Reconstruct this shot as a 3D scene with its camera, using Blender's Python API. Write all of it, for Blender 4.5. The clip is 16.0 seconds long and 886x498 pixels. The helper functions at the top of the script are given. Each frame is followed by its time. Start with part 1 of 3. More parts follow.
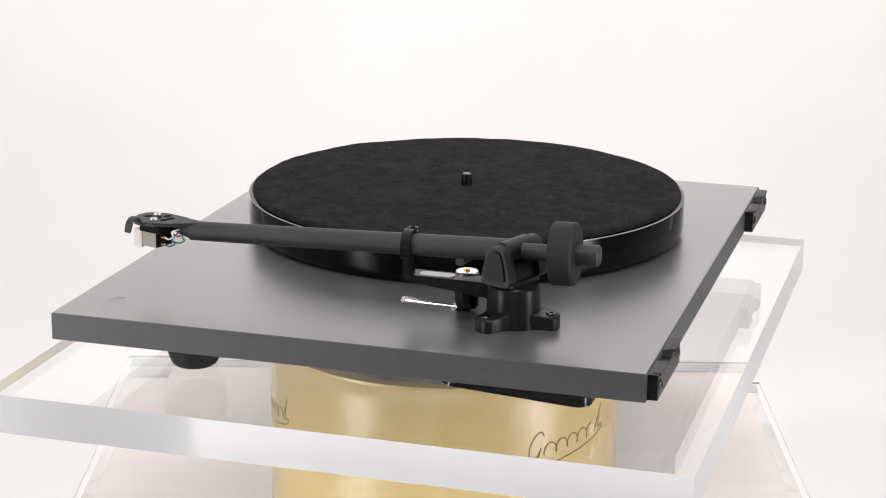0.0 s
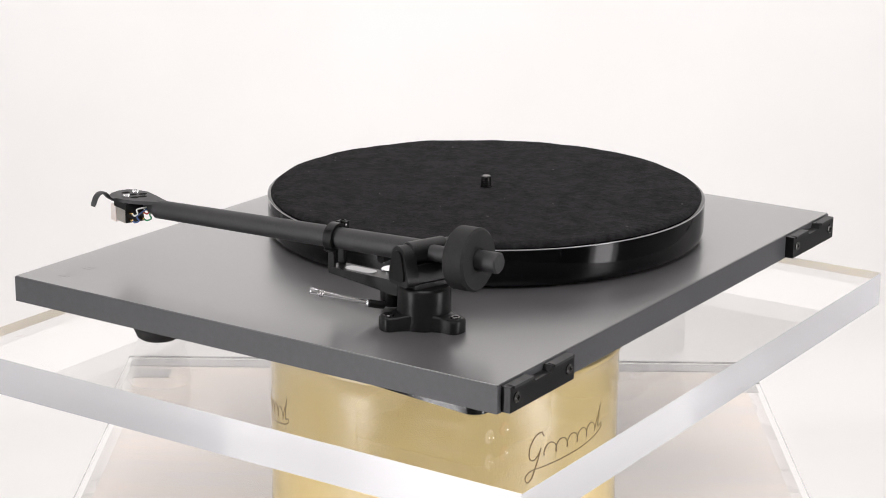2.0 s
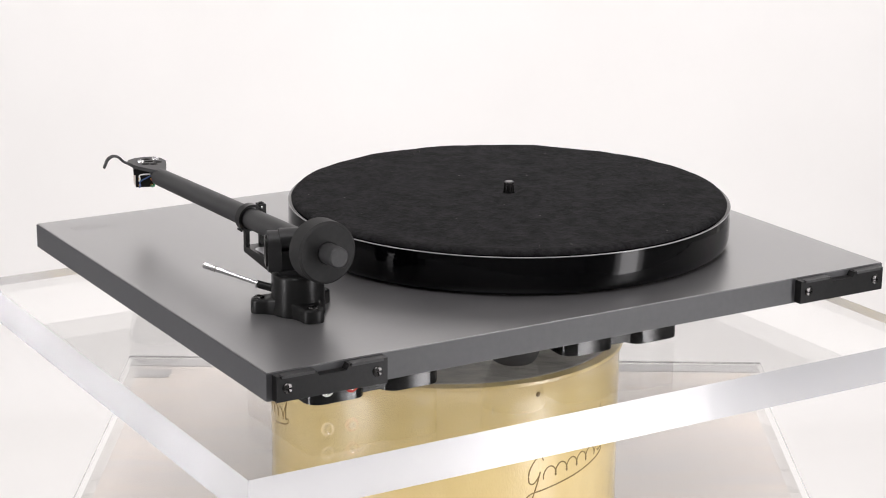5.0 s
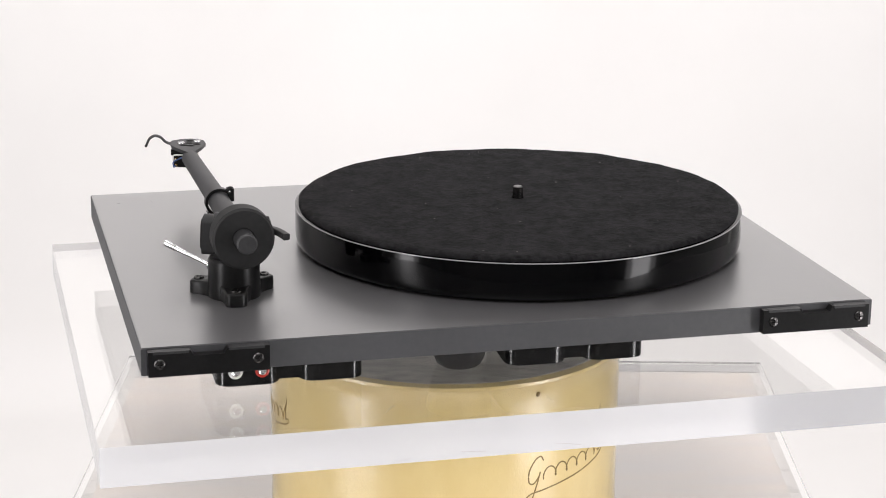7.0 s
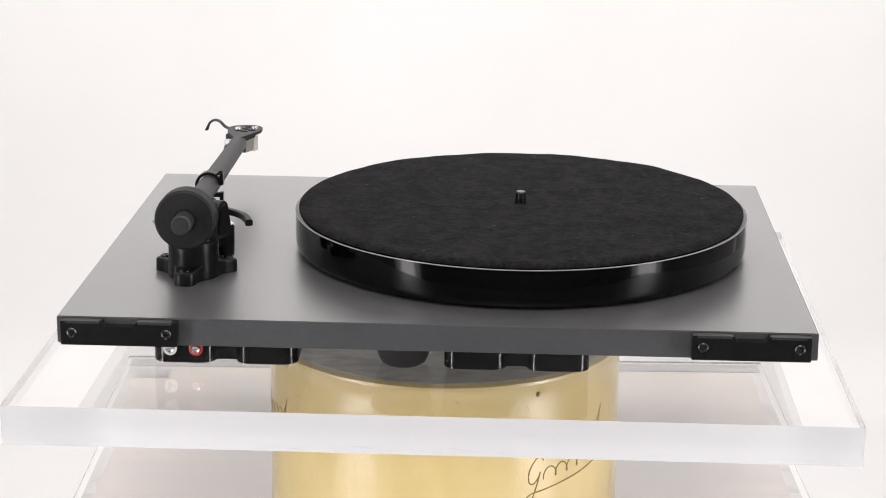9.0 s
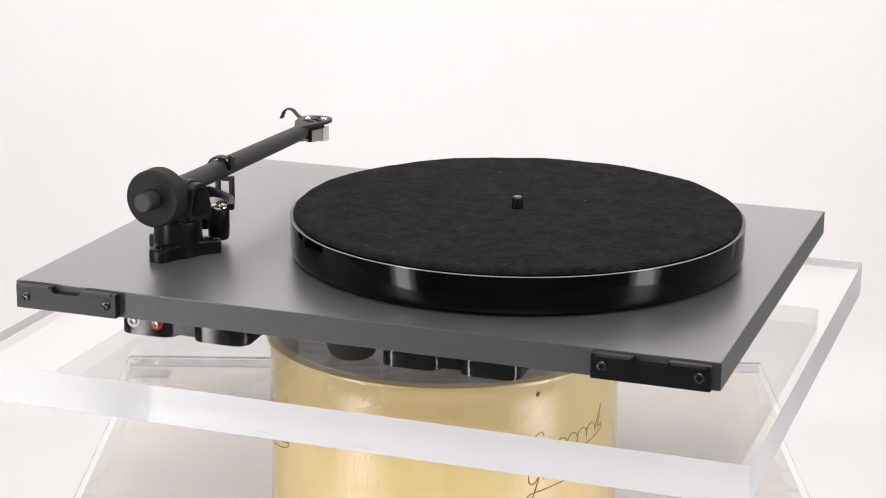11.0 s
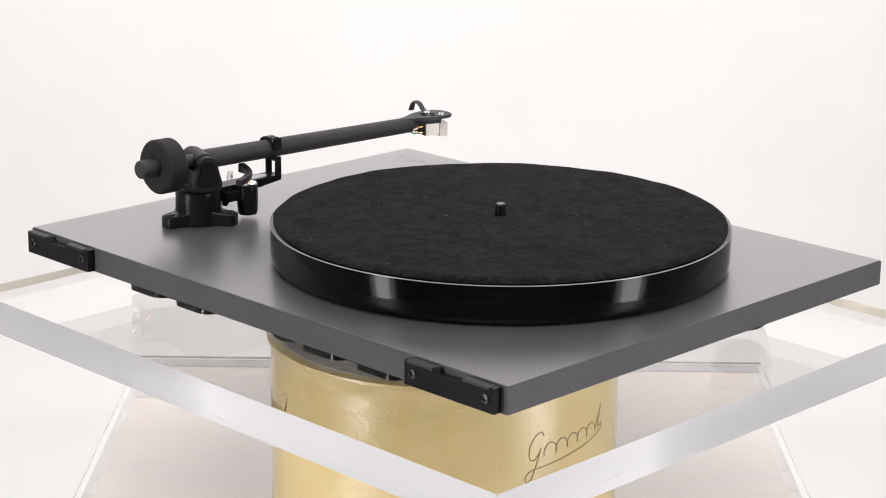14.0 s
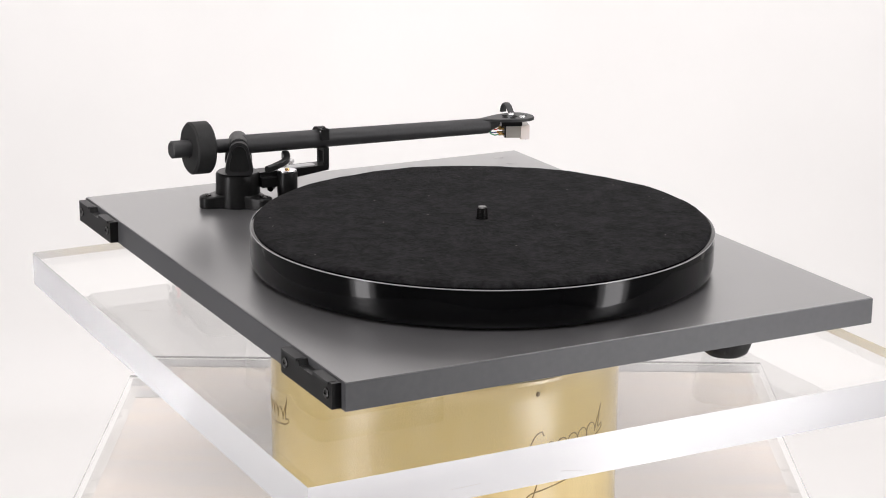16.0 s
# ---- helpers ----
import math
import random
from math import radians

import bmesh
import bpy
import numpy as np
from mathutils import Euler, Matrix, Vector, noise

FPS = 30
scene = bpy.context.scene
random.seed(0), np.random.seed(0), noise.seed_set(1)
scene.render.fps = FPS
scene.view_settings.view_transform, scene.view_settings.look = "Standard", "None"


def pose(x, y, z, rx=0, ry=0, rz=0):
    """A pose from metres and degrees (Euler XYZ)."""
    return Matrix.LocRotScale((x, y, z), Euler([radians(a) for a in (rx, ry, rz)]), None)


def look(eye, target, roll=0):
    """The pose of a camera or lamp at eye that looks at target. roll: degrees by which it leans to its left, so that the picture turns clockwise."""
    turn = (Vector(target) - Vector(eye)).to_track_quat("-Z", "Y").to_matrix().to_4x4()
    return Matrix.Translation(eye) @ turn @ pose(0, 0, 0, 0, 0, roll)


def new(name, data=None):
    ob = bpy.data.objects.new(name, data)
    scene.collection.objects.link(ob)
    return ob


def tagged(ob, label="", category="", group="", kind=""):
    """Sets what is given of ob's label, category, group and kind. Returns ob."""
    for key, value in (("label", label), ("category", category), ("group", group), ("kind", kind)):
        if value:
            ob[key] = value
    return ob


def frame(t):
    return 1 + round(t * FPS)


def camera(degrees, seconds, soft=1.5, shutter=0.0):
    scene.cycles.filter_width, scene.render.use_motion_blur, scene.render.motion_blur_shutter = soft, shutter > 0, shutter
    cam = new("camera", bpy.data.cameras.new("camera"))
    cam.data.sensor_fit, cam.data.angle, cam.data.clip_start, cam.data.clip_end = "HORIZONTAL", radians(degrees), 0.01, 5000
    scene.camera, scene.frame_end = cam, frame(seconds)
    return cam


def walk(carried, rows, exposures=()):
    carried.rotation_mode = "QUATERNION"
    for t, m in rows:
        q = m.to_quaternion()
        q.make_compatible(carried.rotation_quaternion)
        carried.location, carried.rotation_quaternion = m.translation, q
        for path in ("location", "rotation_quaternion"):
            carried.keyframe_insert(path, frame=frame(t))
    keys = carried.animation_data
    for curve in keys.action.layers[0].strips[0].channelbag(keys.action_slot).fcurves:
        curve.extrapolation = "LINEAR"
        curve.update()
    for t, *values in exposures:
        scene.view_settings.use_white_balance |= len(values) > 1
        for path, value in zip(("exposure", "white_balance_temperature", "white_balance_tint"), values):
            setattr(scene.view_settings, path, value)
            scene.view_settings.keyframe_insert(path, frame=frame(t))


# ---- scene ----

# A record player turns slowly on a motorised clear plate before a camera that stands still.
# Heights: DECK is the top face of the plinth, SLAB the top face of the clear plate.
DECK = 0.988
SLAB = DECK - 0.0449
SLAB_T = 0.0238
BENCH = DECK - 0.188

cam = camera(24.93, 16.0, soft=1.0)
EYE = Vector((0.0, -1.297, DECK + 0.3617))
AIM = EYE + Vector((-math.sin(0.0016) * math.cos(0.2751), math.cos(0.0016) * math.cos(0.2751), -math.sin(0.2751)))
STAND = look(EYE, AIM, 0.596)
walk(cam, [(0.0, STAND), (16.0, STAND)], exposures=[(0.0, 0.0), (16.0, 0.0)])

# the turn of the motorised plate, in degrees about the drum's axis
TURN = [(0.0, 253.8), (2.0, 236.85), (4.0, 219.85), (6.5, 198.5), (9.0, 177.6), (11.5, 156.6), (14.0, 135.3), (16.0, 117.85)]


# ---- light ----
def softbox(name, eye, target, wide, high, watts, colour=(1, 1, 1)):
    lamp = bpy.data.lights.new(name, "AREA")
    lamp.shape, lamp.size, lamp.size_y, lamp.energy, lamp.color = "RECTANGLE", wide, high, watts, colour
    ob = new(name, lamp)
    ob.matrix_world = look(eye, target)
    return ob


world = bpy.data.worlds.new("studio_air")
world.use_nodes = True
world.node_tree.nodes["Background"].inputs[0].default_value = (1, 0.985, 0.97, 1)
world.node_tree.nodes["Background"].inputs[1].default_value = 0.0
scene.world = world

softbox("softbox_strip", (-1.09, -0.8, 0.98), (0, 0, 0.98), 0.17, 1.72, 7.0, (1, 0.972, 0.99))
softbox("softbox_skirt", (-1.15, -0.84, 0.98), (0, 0, 0.98), 0.32, 1.72, 4.0, (1, 0.972, 0.99))
softbox("softbox_wide", (1.15, -0.67, 0.98), (0, 0, 0.98), 0.22, 1.72, 7.8, (1, 0.972, 0.99))
softbox("softbox_skirt", (1.21, -0.7, 0.98), (0, 0, 0.98), 0.38, 1.72, 4.4, (1, 0.972, 0.99))
softbox("backdrop_panel", (0, 0.3, 2.4), (0, 2.4, 1.5), 3.0, 0.9, 46, (1, 0.972, 0.99))
# unseen fill above the camera, added to brighten drum and plinth
softbox("unseen_fill", (0, -1.3, 2.86), (0, -1.2999, 0), 1.4, 1.2, 23, (1, 0.972, 0.99))
scene.cycles.max_bounces, scene.cycles.transmission_bounces, scene.cycles.glossy_bounces = 24, 24, 8


# ---- materials ----
def shader(name, colour, rough=0.5, metal=0.0, **more):
    m = bpy.data.materials.new(name)
    m.use_nodes = True
    b = m.node_tree.nodes["Principled BSDF"]
    b.inputs["Base Color"].default_value = (*colour, 1)
    b.inputs["Roughness"].default_value = rough
    b.inputs["Metallic"].default_value = metal
    for key, value in more.items():
        b.inputs[key.replace("_", " ")].default_value = value
    return m


def grain(m, scale, dark, light, detail=6, stretch=(1, 1, 1), bump=0.0, bump_scale=None, rough=None, broad=0.07):
    """Two-scale colour variation, fine relief and uneven gloss in the thing's own space."""
    t = m.node_tree
    n, link = t.nodes, t.links.new
    b = n["Principled BSDF"]
    co, mp = n.new("ShaderNodeTexCoord"), n.new("ShaderNodeMapping")
    mp.inputs["Scale"].default_value = stretch
    link(co.outputs["Object"], mp.inputs[0])
    a, c = n.new("ShaderNodeTexNoise"), n.new("ShaderNodeTexNoise")
    a.inputs["Scale"].default_value, a.inputs["Detail"].default_value = scale, detail
    c.inputs["Scale"].default_value, c.inputs["Detail"].default_value = scale * broad, 3
    link(mp.outputs[0], a.inputs[0]), link(mp.outputs[0], c.inputs[0])
    mixer = n.new("ShaderNodeMath")
    mixer.operation = "ADD"
    link(a.outputs[0], mixer.inputs[0]), link(c.outputs[0], mixer.inputs[1])
    ramp = n.new("ShaderNodeValToRGB")
    half = n.new("ShaderNodeMath")
    half.operation, half.inputs[1].default_value = "MULTIPLY", 0.5
    link(mixer.outputs[0], half.inputs[0]), link(half.outputs[0], ramp.inputs[0])
    ramp.color_ramp.elements[0].position, ramp.color_ramp.elements[1].position = 0.36, 0.64
    ramp.color_ramp.elements[0].color, ramp.color_ramp.elements[1].color = (*dark, 1), (*light, 1)
    link(ramp.outputs[0], b.inputs["Base Color"])
    if bump:
        bp = n.new("ShaderNodeBump")
        bp.inputs["Strength"].default_value, bp.inputs["Distance"].default_value = bump, 0.001
        d = a
        if bump_scale:
            d = n.new("ShaderNodeTexNoise")
            d.inputs["Scale"].default_value, d.inputs["Detail"].default_value = bump_scale, 4
            link(mp.outputs[0], d.inputs[0])
        link(d.outputs[0], bp.inputs["Height"]), link(bp.outputs[0], b.inputs["Normal"])
    if rough:
        rr = n.new("ShaderNodeMapRange")
        rr.inputs["To Min"].default_value, rr.inputs["To Max"].default_value = rough
        link(half.outputs[0], rr.inputs["Value"]), link(rr.outputs[0], b.inputs["Roughness"])
    return m


# same laminate as M_EDGE, base lightened to stand in for light on top
M_PLINTH = grain(shader("brightened_satin_laminate", (0.06, 0.06, 0.062), 0.34, Specular_IOR_Level=1.0, Coat_Weight=1.0, Coat_Roughness=0.32, Coat_IOR=1.6), 420, (0.094, 0.092, 0.094), (0.113, 0.111, 0.113), bump=0.004, bump_scale=900, rough=(0.3, 0.37))
M_EDGE = grain(shader("grey_edge_band", (0.07, 0.07, 0.073), 0.45), 240, (0.066, 0.067, 0.07), (0.079, 0.08, 0.084), bump=0.004, bump_scale=900, rough=(0.4, 0.5))
M_GLOSS = shader("gloss_black_acrylic", (0.001, 0.001, 0.0013), 0.085, Specular_IOR_Level=0.22)
M_COVER = shader("gloss_black_moulding", (0.004, 0.004, 0.004), 0.13, Specular_IOR_Level=0.5)
# pale base colour paints the backdrop's glint on the black rim
M_RIM = shader("rim_glint_grey", (0.32, 0.32, 0.32), 0.14, Specular_IOR_Level=0.6)
M_DARKSTEEL = shader("dark_steel", (0.09, 0.088, 0.087), 0.22, 1.0)
M_FELT = grain(shader("black_felt", (0.012, 0.012, 0.013), 0.95, Specular_IOR_Level=0.12), 330, (0.0055, 0.0052, 0.0056), (0.02, 0.0195, 0.0205), bump=0.7, bump_scale=700, broad=0.25)
M_ARM = grain(shader("black_powder_coat", (0.03, 0.03, 0.031), 0.45, Specular_IOR_Level=0.5), 600, (0.021, 0.021, 0.022), (0.032, 0.032, 0.033), bump=0.02, bump_scale=1500, rough=(0.44, 0.56))
M_BLACK = grain(shader("black_moulded_plastic", (0.012, 0.012, 0.012), 0.3, Specular_IOR_Level=0.24), 500, (0.006, 0.006, 0.006), (0.011, 0.011, 0.011), rough=(0.24, 0.36))
M_RUBBER = grain(shader("black_rubber", (0.015, 0.015, 0.015), 0.6, Specular_IOR_Level=0.3), 300, (0.011, 0.011, 0.011), (0.02, 0.02, 0.02), rough=(0.5, 0.7))
M_YOKE = grain(shader("satin_black_plastic", (0.013, 0.013, 0.013), 0.42, Specular_IOR_Level=0.4), 500, (0.01, 0.01, 0.0105), (0.016, 0.016, 0.0165), bump=0.02, bump_scale=1500, rough=(0.38, 0.5))
# near-black colour for the shade inside the headshell holes
M_HOLE = shader("hole_shade_black", (0.002, 0.002, 0.002), 0.8, Specular_IOR_Level=0.1)
M_CHROME = shader("chrome", (0.82, 0.82, 0.83), 0.12, 1.0)
M_STEEL = shader("steel_screw", (0.4, 0.38, 0.37), 0.28, 1.0)
M_GOLD = shader("gold_plate", (0.83, 0.56, 0.22), 0.2, 1.0)
M_IVORY = shader("pale_translucent_cap", (0.88, 0.8, 0.75), 0.25, Subsurface_Weight=0.2, Subsurface_Radius=(0.004, 0.003, 0.002))
M_OLIVE = shader("nickel_body", (0.6, 0.57, 0.51), 0.3, 0.6)
M_RED = shader("red_plastic", (0.5, 0.03, 0.02), 0.35)
M_WHITE = shader("white_plastic", (0.8, 0.79, 0.76), 0.35)
M_GREEN = shader("green_plastic", (0.03, 0.3, 0.12), 0.4)
M_BLUE = shader("blue_plastic", (0.05, 0.1, 0.26), 0.4)
M_LABEL = shader("silver_label", (0.5, 0.5, 0.51), 0.3, 0.4)
M_DRUM = grain(shader("cream_gold_lacquer", (0.7, 0.56, 0.27), 0.3, Coat_Weight=1.0, Coat_Roughness=0.05, Coat_IOR=1.8), 60, (0.84, 0.64, 0.26), (0.9, 0.71, 0.325), stretch=(1, 1, 0.5), bump=0.24, bump_scale=850, rough=(0.24, 0.36))
M_DRUM.node_tree.links.new(M_DRUM.node_tree.nodes["Bump"].outputs[0], M_DRUM.node_tree.nodes["Principled BSDF"].inputs["Coat Normal"])
M_INK = shader("brown_print", (0.27, 0.18, 0.05), 0.35)
M_GHOST = shader("faint_grey_print", (0.108, 0.106, 0.108), 0.335, Specular_IOR_Level=1.0, Coat_Weight=1.0, Coat_Roughness=0.32, Coat_IOR=1.6)
M_LINT = shader("pale_lint", (0.2, 0.19, 0.18), 0.9)
M_SCRATCH = shader("dusty_scratch", (0.3, 0.27, 0.25), 0.7)
M_METAL = grain(shader("scuffed_grey_metal", (0.5, 0.49, 0.46), 0.5, 0.3), 70, (0.33, 0.32, 0.3), (0.68, 0.65, 0.58), stretch=(1, 2.2, 1), rough=(0.35, 0.6), broad=0.3)
M_BENCH = grain(shader("pale_grey_laminate", (0.6, 0.55, 0.52), 0.25), 30, (0.49, 0.45, 0.425), (0.63, 0.53, 0.44), stretch=(0.35, 3.0, 1), rough=(0.15, 0.3))
M_RIMBOARD = grain(shader("pale_stone_laminate", (0.6, 0.57, 0.55), 0.3), 18, (0.45, 0.43, 0.41), (0.53, 0.5, 0.47), rough=(0.2, 0.35))
M_PATCH = shader("grey_tape", (0.27, 0.26, 0.255), 0.4)
M_GREY = grain(shader("grey_studio_paint", (0.4, 0.4, 0.4), 0.8), 3, (0.37, 0.37, 0.37), (0.43, 0.43, 0.43))
M_STUDIO = grain(shader("white_studio_paint", (0.86, 0.85, 0.835), 0.8), 3, (0.84, 0.83, 0.815), (0.88, 0.87, 0.855))
M_ACRYLIC = shader("clear_acrylic", (0.985, 0.985, 0.98), 0.0, Transmission_Weight=1.0, IOR=1.49)
M_SAWN = shader("polished_acrylic_edge", (0.9, 0.905, 0.918), 0.14, Transmission_Weight=0.62, IOR=1.49)


# ---- mesh tools ----
def part(name, bm, material, parent=None, label="", at=None, smooth=35):
    me = bpy.data.meshes.new(name)
    bmesh.ops.recalc_face_normals(bm, faces=bm.faces)
    bm.to_mesh(me)
    bm.free()
    me.materials.append(material)
    if smooth:
        me.shade_smooth()
        me.set_sharp_from_angle(angle=radians(smooth))
    ob = new(name, me)
    if at is not None:
        ob.matrix_basis = at if isinstance(at, Matrix) else Matrix.Translation(at)
    if parent is not None:
        ob.parent = parent
    if label:
        ob["label"] = label
    return ob


def again(ob, m):
    """A repeat of a part on the same mesh, under the same parent."""
    o = ob.copy()
    scene.collection.objects.link(o)
    o.matrix_basis = m
    return o


def lathe(profile, segments=48, bm=None, at=Matrix()):
    """Turn a profile of (radius, z) about z; points of radius 0 close it."""
    bm = bm or bmesh.new()
    rings = []
    for r, z in profile:
        if r < 1e-7:
            rings.append([bm.verts.new(at @ Vector((0, 0, z)))])
        else:
            rings.append([bm.verts.new(at @ Vector((r * math.cos(a), r * math.sin(a), z))) for a in (2 * math.pi * k / segments for k in range(segments))])
    for p, q in zip(rings, rings[1:]):
        for k in range(segments):
            j = (k + 1) % segments
            if len(p) == 1 and len(q) > 1:
                bm.faces.new((p[0], q[k], q[j]))
            elif len(q) == 1 and len(p) > 1:
                bm.faces.new((p[k], p[j], q[0]))
            elif len(p) > 1:
                bm.faces.new((p[k], p[j], q[j], q[k]))
    return bm


def rod(a, b, r0, r1=None, segments=24, edge=0.0006, bm=None):
    """A round bar from a to b with softened ends."""
    a, b = Vector(a), Vector(b)
    r1 = r0 if r1 is None else r1
    n = (b - a).length
    m = Matrix.Translation(a) @ (b - a).to_track_quat("Z", "Y").to_matrix().to_4x4()
    e = min(edge, r0 * 0.5, r1 * 0.5, n * 0.4)
    return lathe([(0, 0), (r0 - e, 0), (r0, e), (r1, n - e), (r1 - e, n), (0, n)], segments, bm, m)


def prism(outline, z0, z1, edge=0.0008, bm=None, at=Matrix(), steps=2):
    """An upright slab over an outline, with rounded upper and lower edges."""
    own = bmesh.new()
    low = [own.verts.new((x, y, z0)) for x, y in outline]
    high = [own.verts.new((x, y, z1)) for x, y in outline]
    own.faces.new(low[::-1]), own.faces.new(high)
    k = len(outline)
    for i in range(k):
        own.faces.new((low[i], low[(i + 1) % k], high[(i + 1) % k], high[i]))
    if edge:
        sharp = [e for e in own.edges if e.calc_face_angle(0) > 0.6]
        bmesh.ops.bevel(own, geom=sharp, offset=edge, segments=steps, affect="EDGES", clamp_overlap=True)
    own.transform(at)
    if bm is None:
        return own
    me = bpy.data.meshes.new("joint")
    own.to_mesh(me)
    own.free()
    bm.from_mesh(me)
    bpy.data.meshes.remove(me)
    return bm


def block(x0, x1, y0, y1, z0, z1, edge=0.0008, bm=None, at=Matrix(), steps=2):
    return prism([(x0, y0), (x1, y0), (x1, y1), (x0, y1)], z0, z1, edge, bm, at, steps)


def smooth_path(points, steps=8):
    """Catmull-Rom through the points."""
    p = [Vector(q) for q in points]
    p = [p[0] * 2 - p[1]] + p + [p[-1] * 2 - p[-2]]
    out = []
    for i in range(1, len(p) - 2):
        for k in range(steps):
            t = k / steps
            out.append(0.5 * (2 * p[i] + (p[i + 1] - p[i - 1]) * t + (2 * p[i - 1] - 5 * p[i] + 4 * p[i + 1] - p[i + 2]) * t * t + (3 * p[i] - p[i - 1] - 3 * p[i + 1] + p[i + 2]) * t ** 3))
    out.append(p[-2])
    return out


def sweep(points, wide, thick, segments=10, bm=None, up=(0, 0, 1)):
    """A bar of elliptic section (half-widths wide, thick) along a line of points."""
    bm = bm or bmesh.new()
    rings = []
    for i, p in enumerate(points):
        d = (points[min(i + 1, len(points) - 1)] - points[max(i - 1, 0)]).normalized()
        side = d.cross(Vector(up)).normalized()
        top = side.cross(d).normalized()
        w = wide(i / (len(points) - 1)) if callable(wide) else wide
        rings.append([bm.verts.new(p + side * (w * math.cos(a)) + top * (thick * math.sin(a))) for a in (2 * math.pi * k / segments for k in range(segments))])
    for p, q in zip(rings, rings[1:]):
        for k in range(segments):
            j = (k + 1) % segments
            bm.faces.new((p[k], p[j], q[j], q[k]))
    bm.faces.new(rings[0][::-1]), bm.faces.new(rings[-1])
    return bm


def ribbon(points, wide, thick):
    """A bar of softened rectangular section whose half-widths change along a line of points."""
    bm = bmesh.new()
    rings = []
    for i, p in enumerate(points):
        d = (points[min(i + 1, len(points) - 1)] - points[max(i - 1, 0)]).normalized()
        side = d.cross(Vector((0, 0, 1))).normalized()
        u = i / (len(points) - 1)
        ring = []
        for k in range(16):
            c, s = math.cos(2 * math.pi * (k + 0.5) / 16), math.sin(2 * math.pi * (k + 0.5) / 16)
            ring.append(bm.verts.new(p + side * (wide(u) * math.copysign(abs(c) ** 0.4, c)) + Vector((0, 0, thick(u) * math.copysign(abs(s) ** 0.4, s)))))
        rings.append(ring)
    for p, q in zip(rings, rings[1:]):
        for k in range(16):
            j = (k + 1) % 16
            bm.faces.new((p[k], p[j], q[j], q[k]))
    bm.faces.new(rings[0][::-1]), bm.faces.new(rings[-1])
    return bm


def screw_mesh(r, h):
    """A domed cross-head screw standing on z = 0."""
    bm = lathe([(r, 0), (r, h * 0.4), (r * 0.85, h * 0.8), (r * 0.5, h), (r * 0.42, h * 0.35), (0, h * 0.3)], 24)
    for v in bm.verts:
        if v.co.xy.length < r * 0.6:
            k = 0.78 + 0.45 * math.cos(4 * math.atan2(v.co.y, v.co.x))
            v.co.x, v.co.y = v.co.x * k, v.co.y * k
    return bm


# ---- studio ----
def studio():
    wide, back, front, high, cove = 2.6, 2.4, -3.4, 2.9, 0.15
    bm = bmesh.new()
    line = [(-0.5, 0.006)] + [(back - cove + cove * math.sin(a), 0.006 + cove - cove * math.cos(a)) for a in (math.pi / 2 * k / 10 for k in range(11))] + [(back, high - 0.05)]
    roll = 1.3
    rows = [[bm.verts.new((x, y, z)) for y, z in line] for x in (-roll, roll)]
    for k in range(len(line) - 1):
        bm.faces.new((rows[0][k], rows[1][k], rows[1][k + 1], rows[0][k + 1]))
    sweep_ob = part("backdrop", bm, M_STUDIO)
    tagged(sweep_ob, "seamless white paper backdrop curving up from the floor", "backdrop", kind="structure")
    # low grey panels on three sides are unseen, added to darken platter reflections
    low_panel_top = 1.55
    for name, box, paint, words in (
            ("wall_west", (-wide - 0.1, -wide, front, back + 0.05, 0, high), M_STUDIO, "plain white painted studio wall"),
            ("wall_east", (wide, wide + 0.1, front, back + 0.05, 0, high), M_STUDIO, "plain white painted studio wall"),
            ("wall_south", (-wide, wide, front - 0.1, front, low_panel_top, high), M_STUDIO, "plain white upper studio wall behind the camera"),
            ("wall_north", (-wide, wide, back + 0.05, back + 0.15, 0, high), M_GREY, "grey studio wall behind the backdrop"),
            ("low_panel_west", (-wide, -wide + 0.02, front, 2.1, 0, 0.9), M_GREY, "unseen low grey panel added to darken reflections"),
            ("low_panel_east", (wide - 0.02, wide, front, 2.1, 0, 0.9), M_GREY, "unseen low grey panel added to darken reflections"),
            ("low_panel_south", (-wide, wide, front - 0.1, front, 0, low_panel_top), M_GREY, "unseen grey panel added behind the camera to darken reflections")):
        tagged(part(name, block(*box, edge=0), paint, smooth=0), words, "wall", kind="structure")
    tagged(part("floor", block(-wide, wide, front, back + 0.05, -0.05, 0.0, edge=0), M_GREY, smooth=0), "grey studio floor under the backdrop", "floor", kind="structure")
    tagged(part("ceiling", block(-wide, wide, front, back + 0.05, high, high + 0.1, edge=0), M_STUDIO, smooth=0), "plain white studio ceiling", "ceiling", kind="structure")


studio()


# ---- bench and drum, which stand still ----
def bench():
    half = 0.2583
    ob = new("display_stand")
    ob.location = (0, 0, 0)
    tagged(ob, "pale grey display stand with a clear acrylic top sheet", "display stand")
    part("body", block(-half + 0.004, half - 0.004, -half + 0.004, half - 0.004, 0, BENCH - 0.0067, 0.003), M_RIMBOARD, ob)
    part("inlay", block(-half + 0.012, half - 0.012, -half + 0.004, half - 0.021, BENCH - 0.0068, BENCH - 0.0064, 0), M_BENCH, ob, "warm beige inlay with grey streaks")
    top = part("top_sheet", block(-half, half, -half, half, BENCH - 0.006, BENCH, 0.0012), M_ACRYLIC, ob, "clear acrylic sheet with polished edges")
    top.visible_shadow = False
    part("edge_strip", block(-half + 0.003, half - 0.003, half - 0.019, half - 0.003, BENCH - 0.0066, BENCH - 0.00603, 0), M_PATCH, ob, "dull grey strip along the back edge")
    part("tape", block(-0.247, -0.22, 0.211, 0.231, BENCH - 0.0066, BENCH - 0.00603, 0), M_PATCH, ob, "small square of grey tape")
    return ob


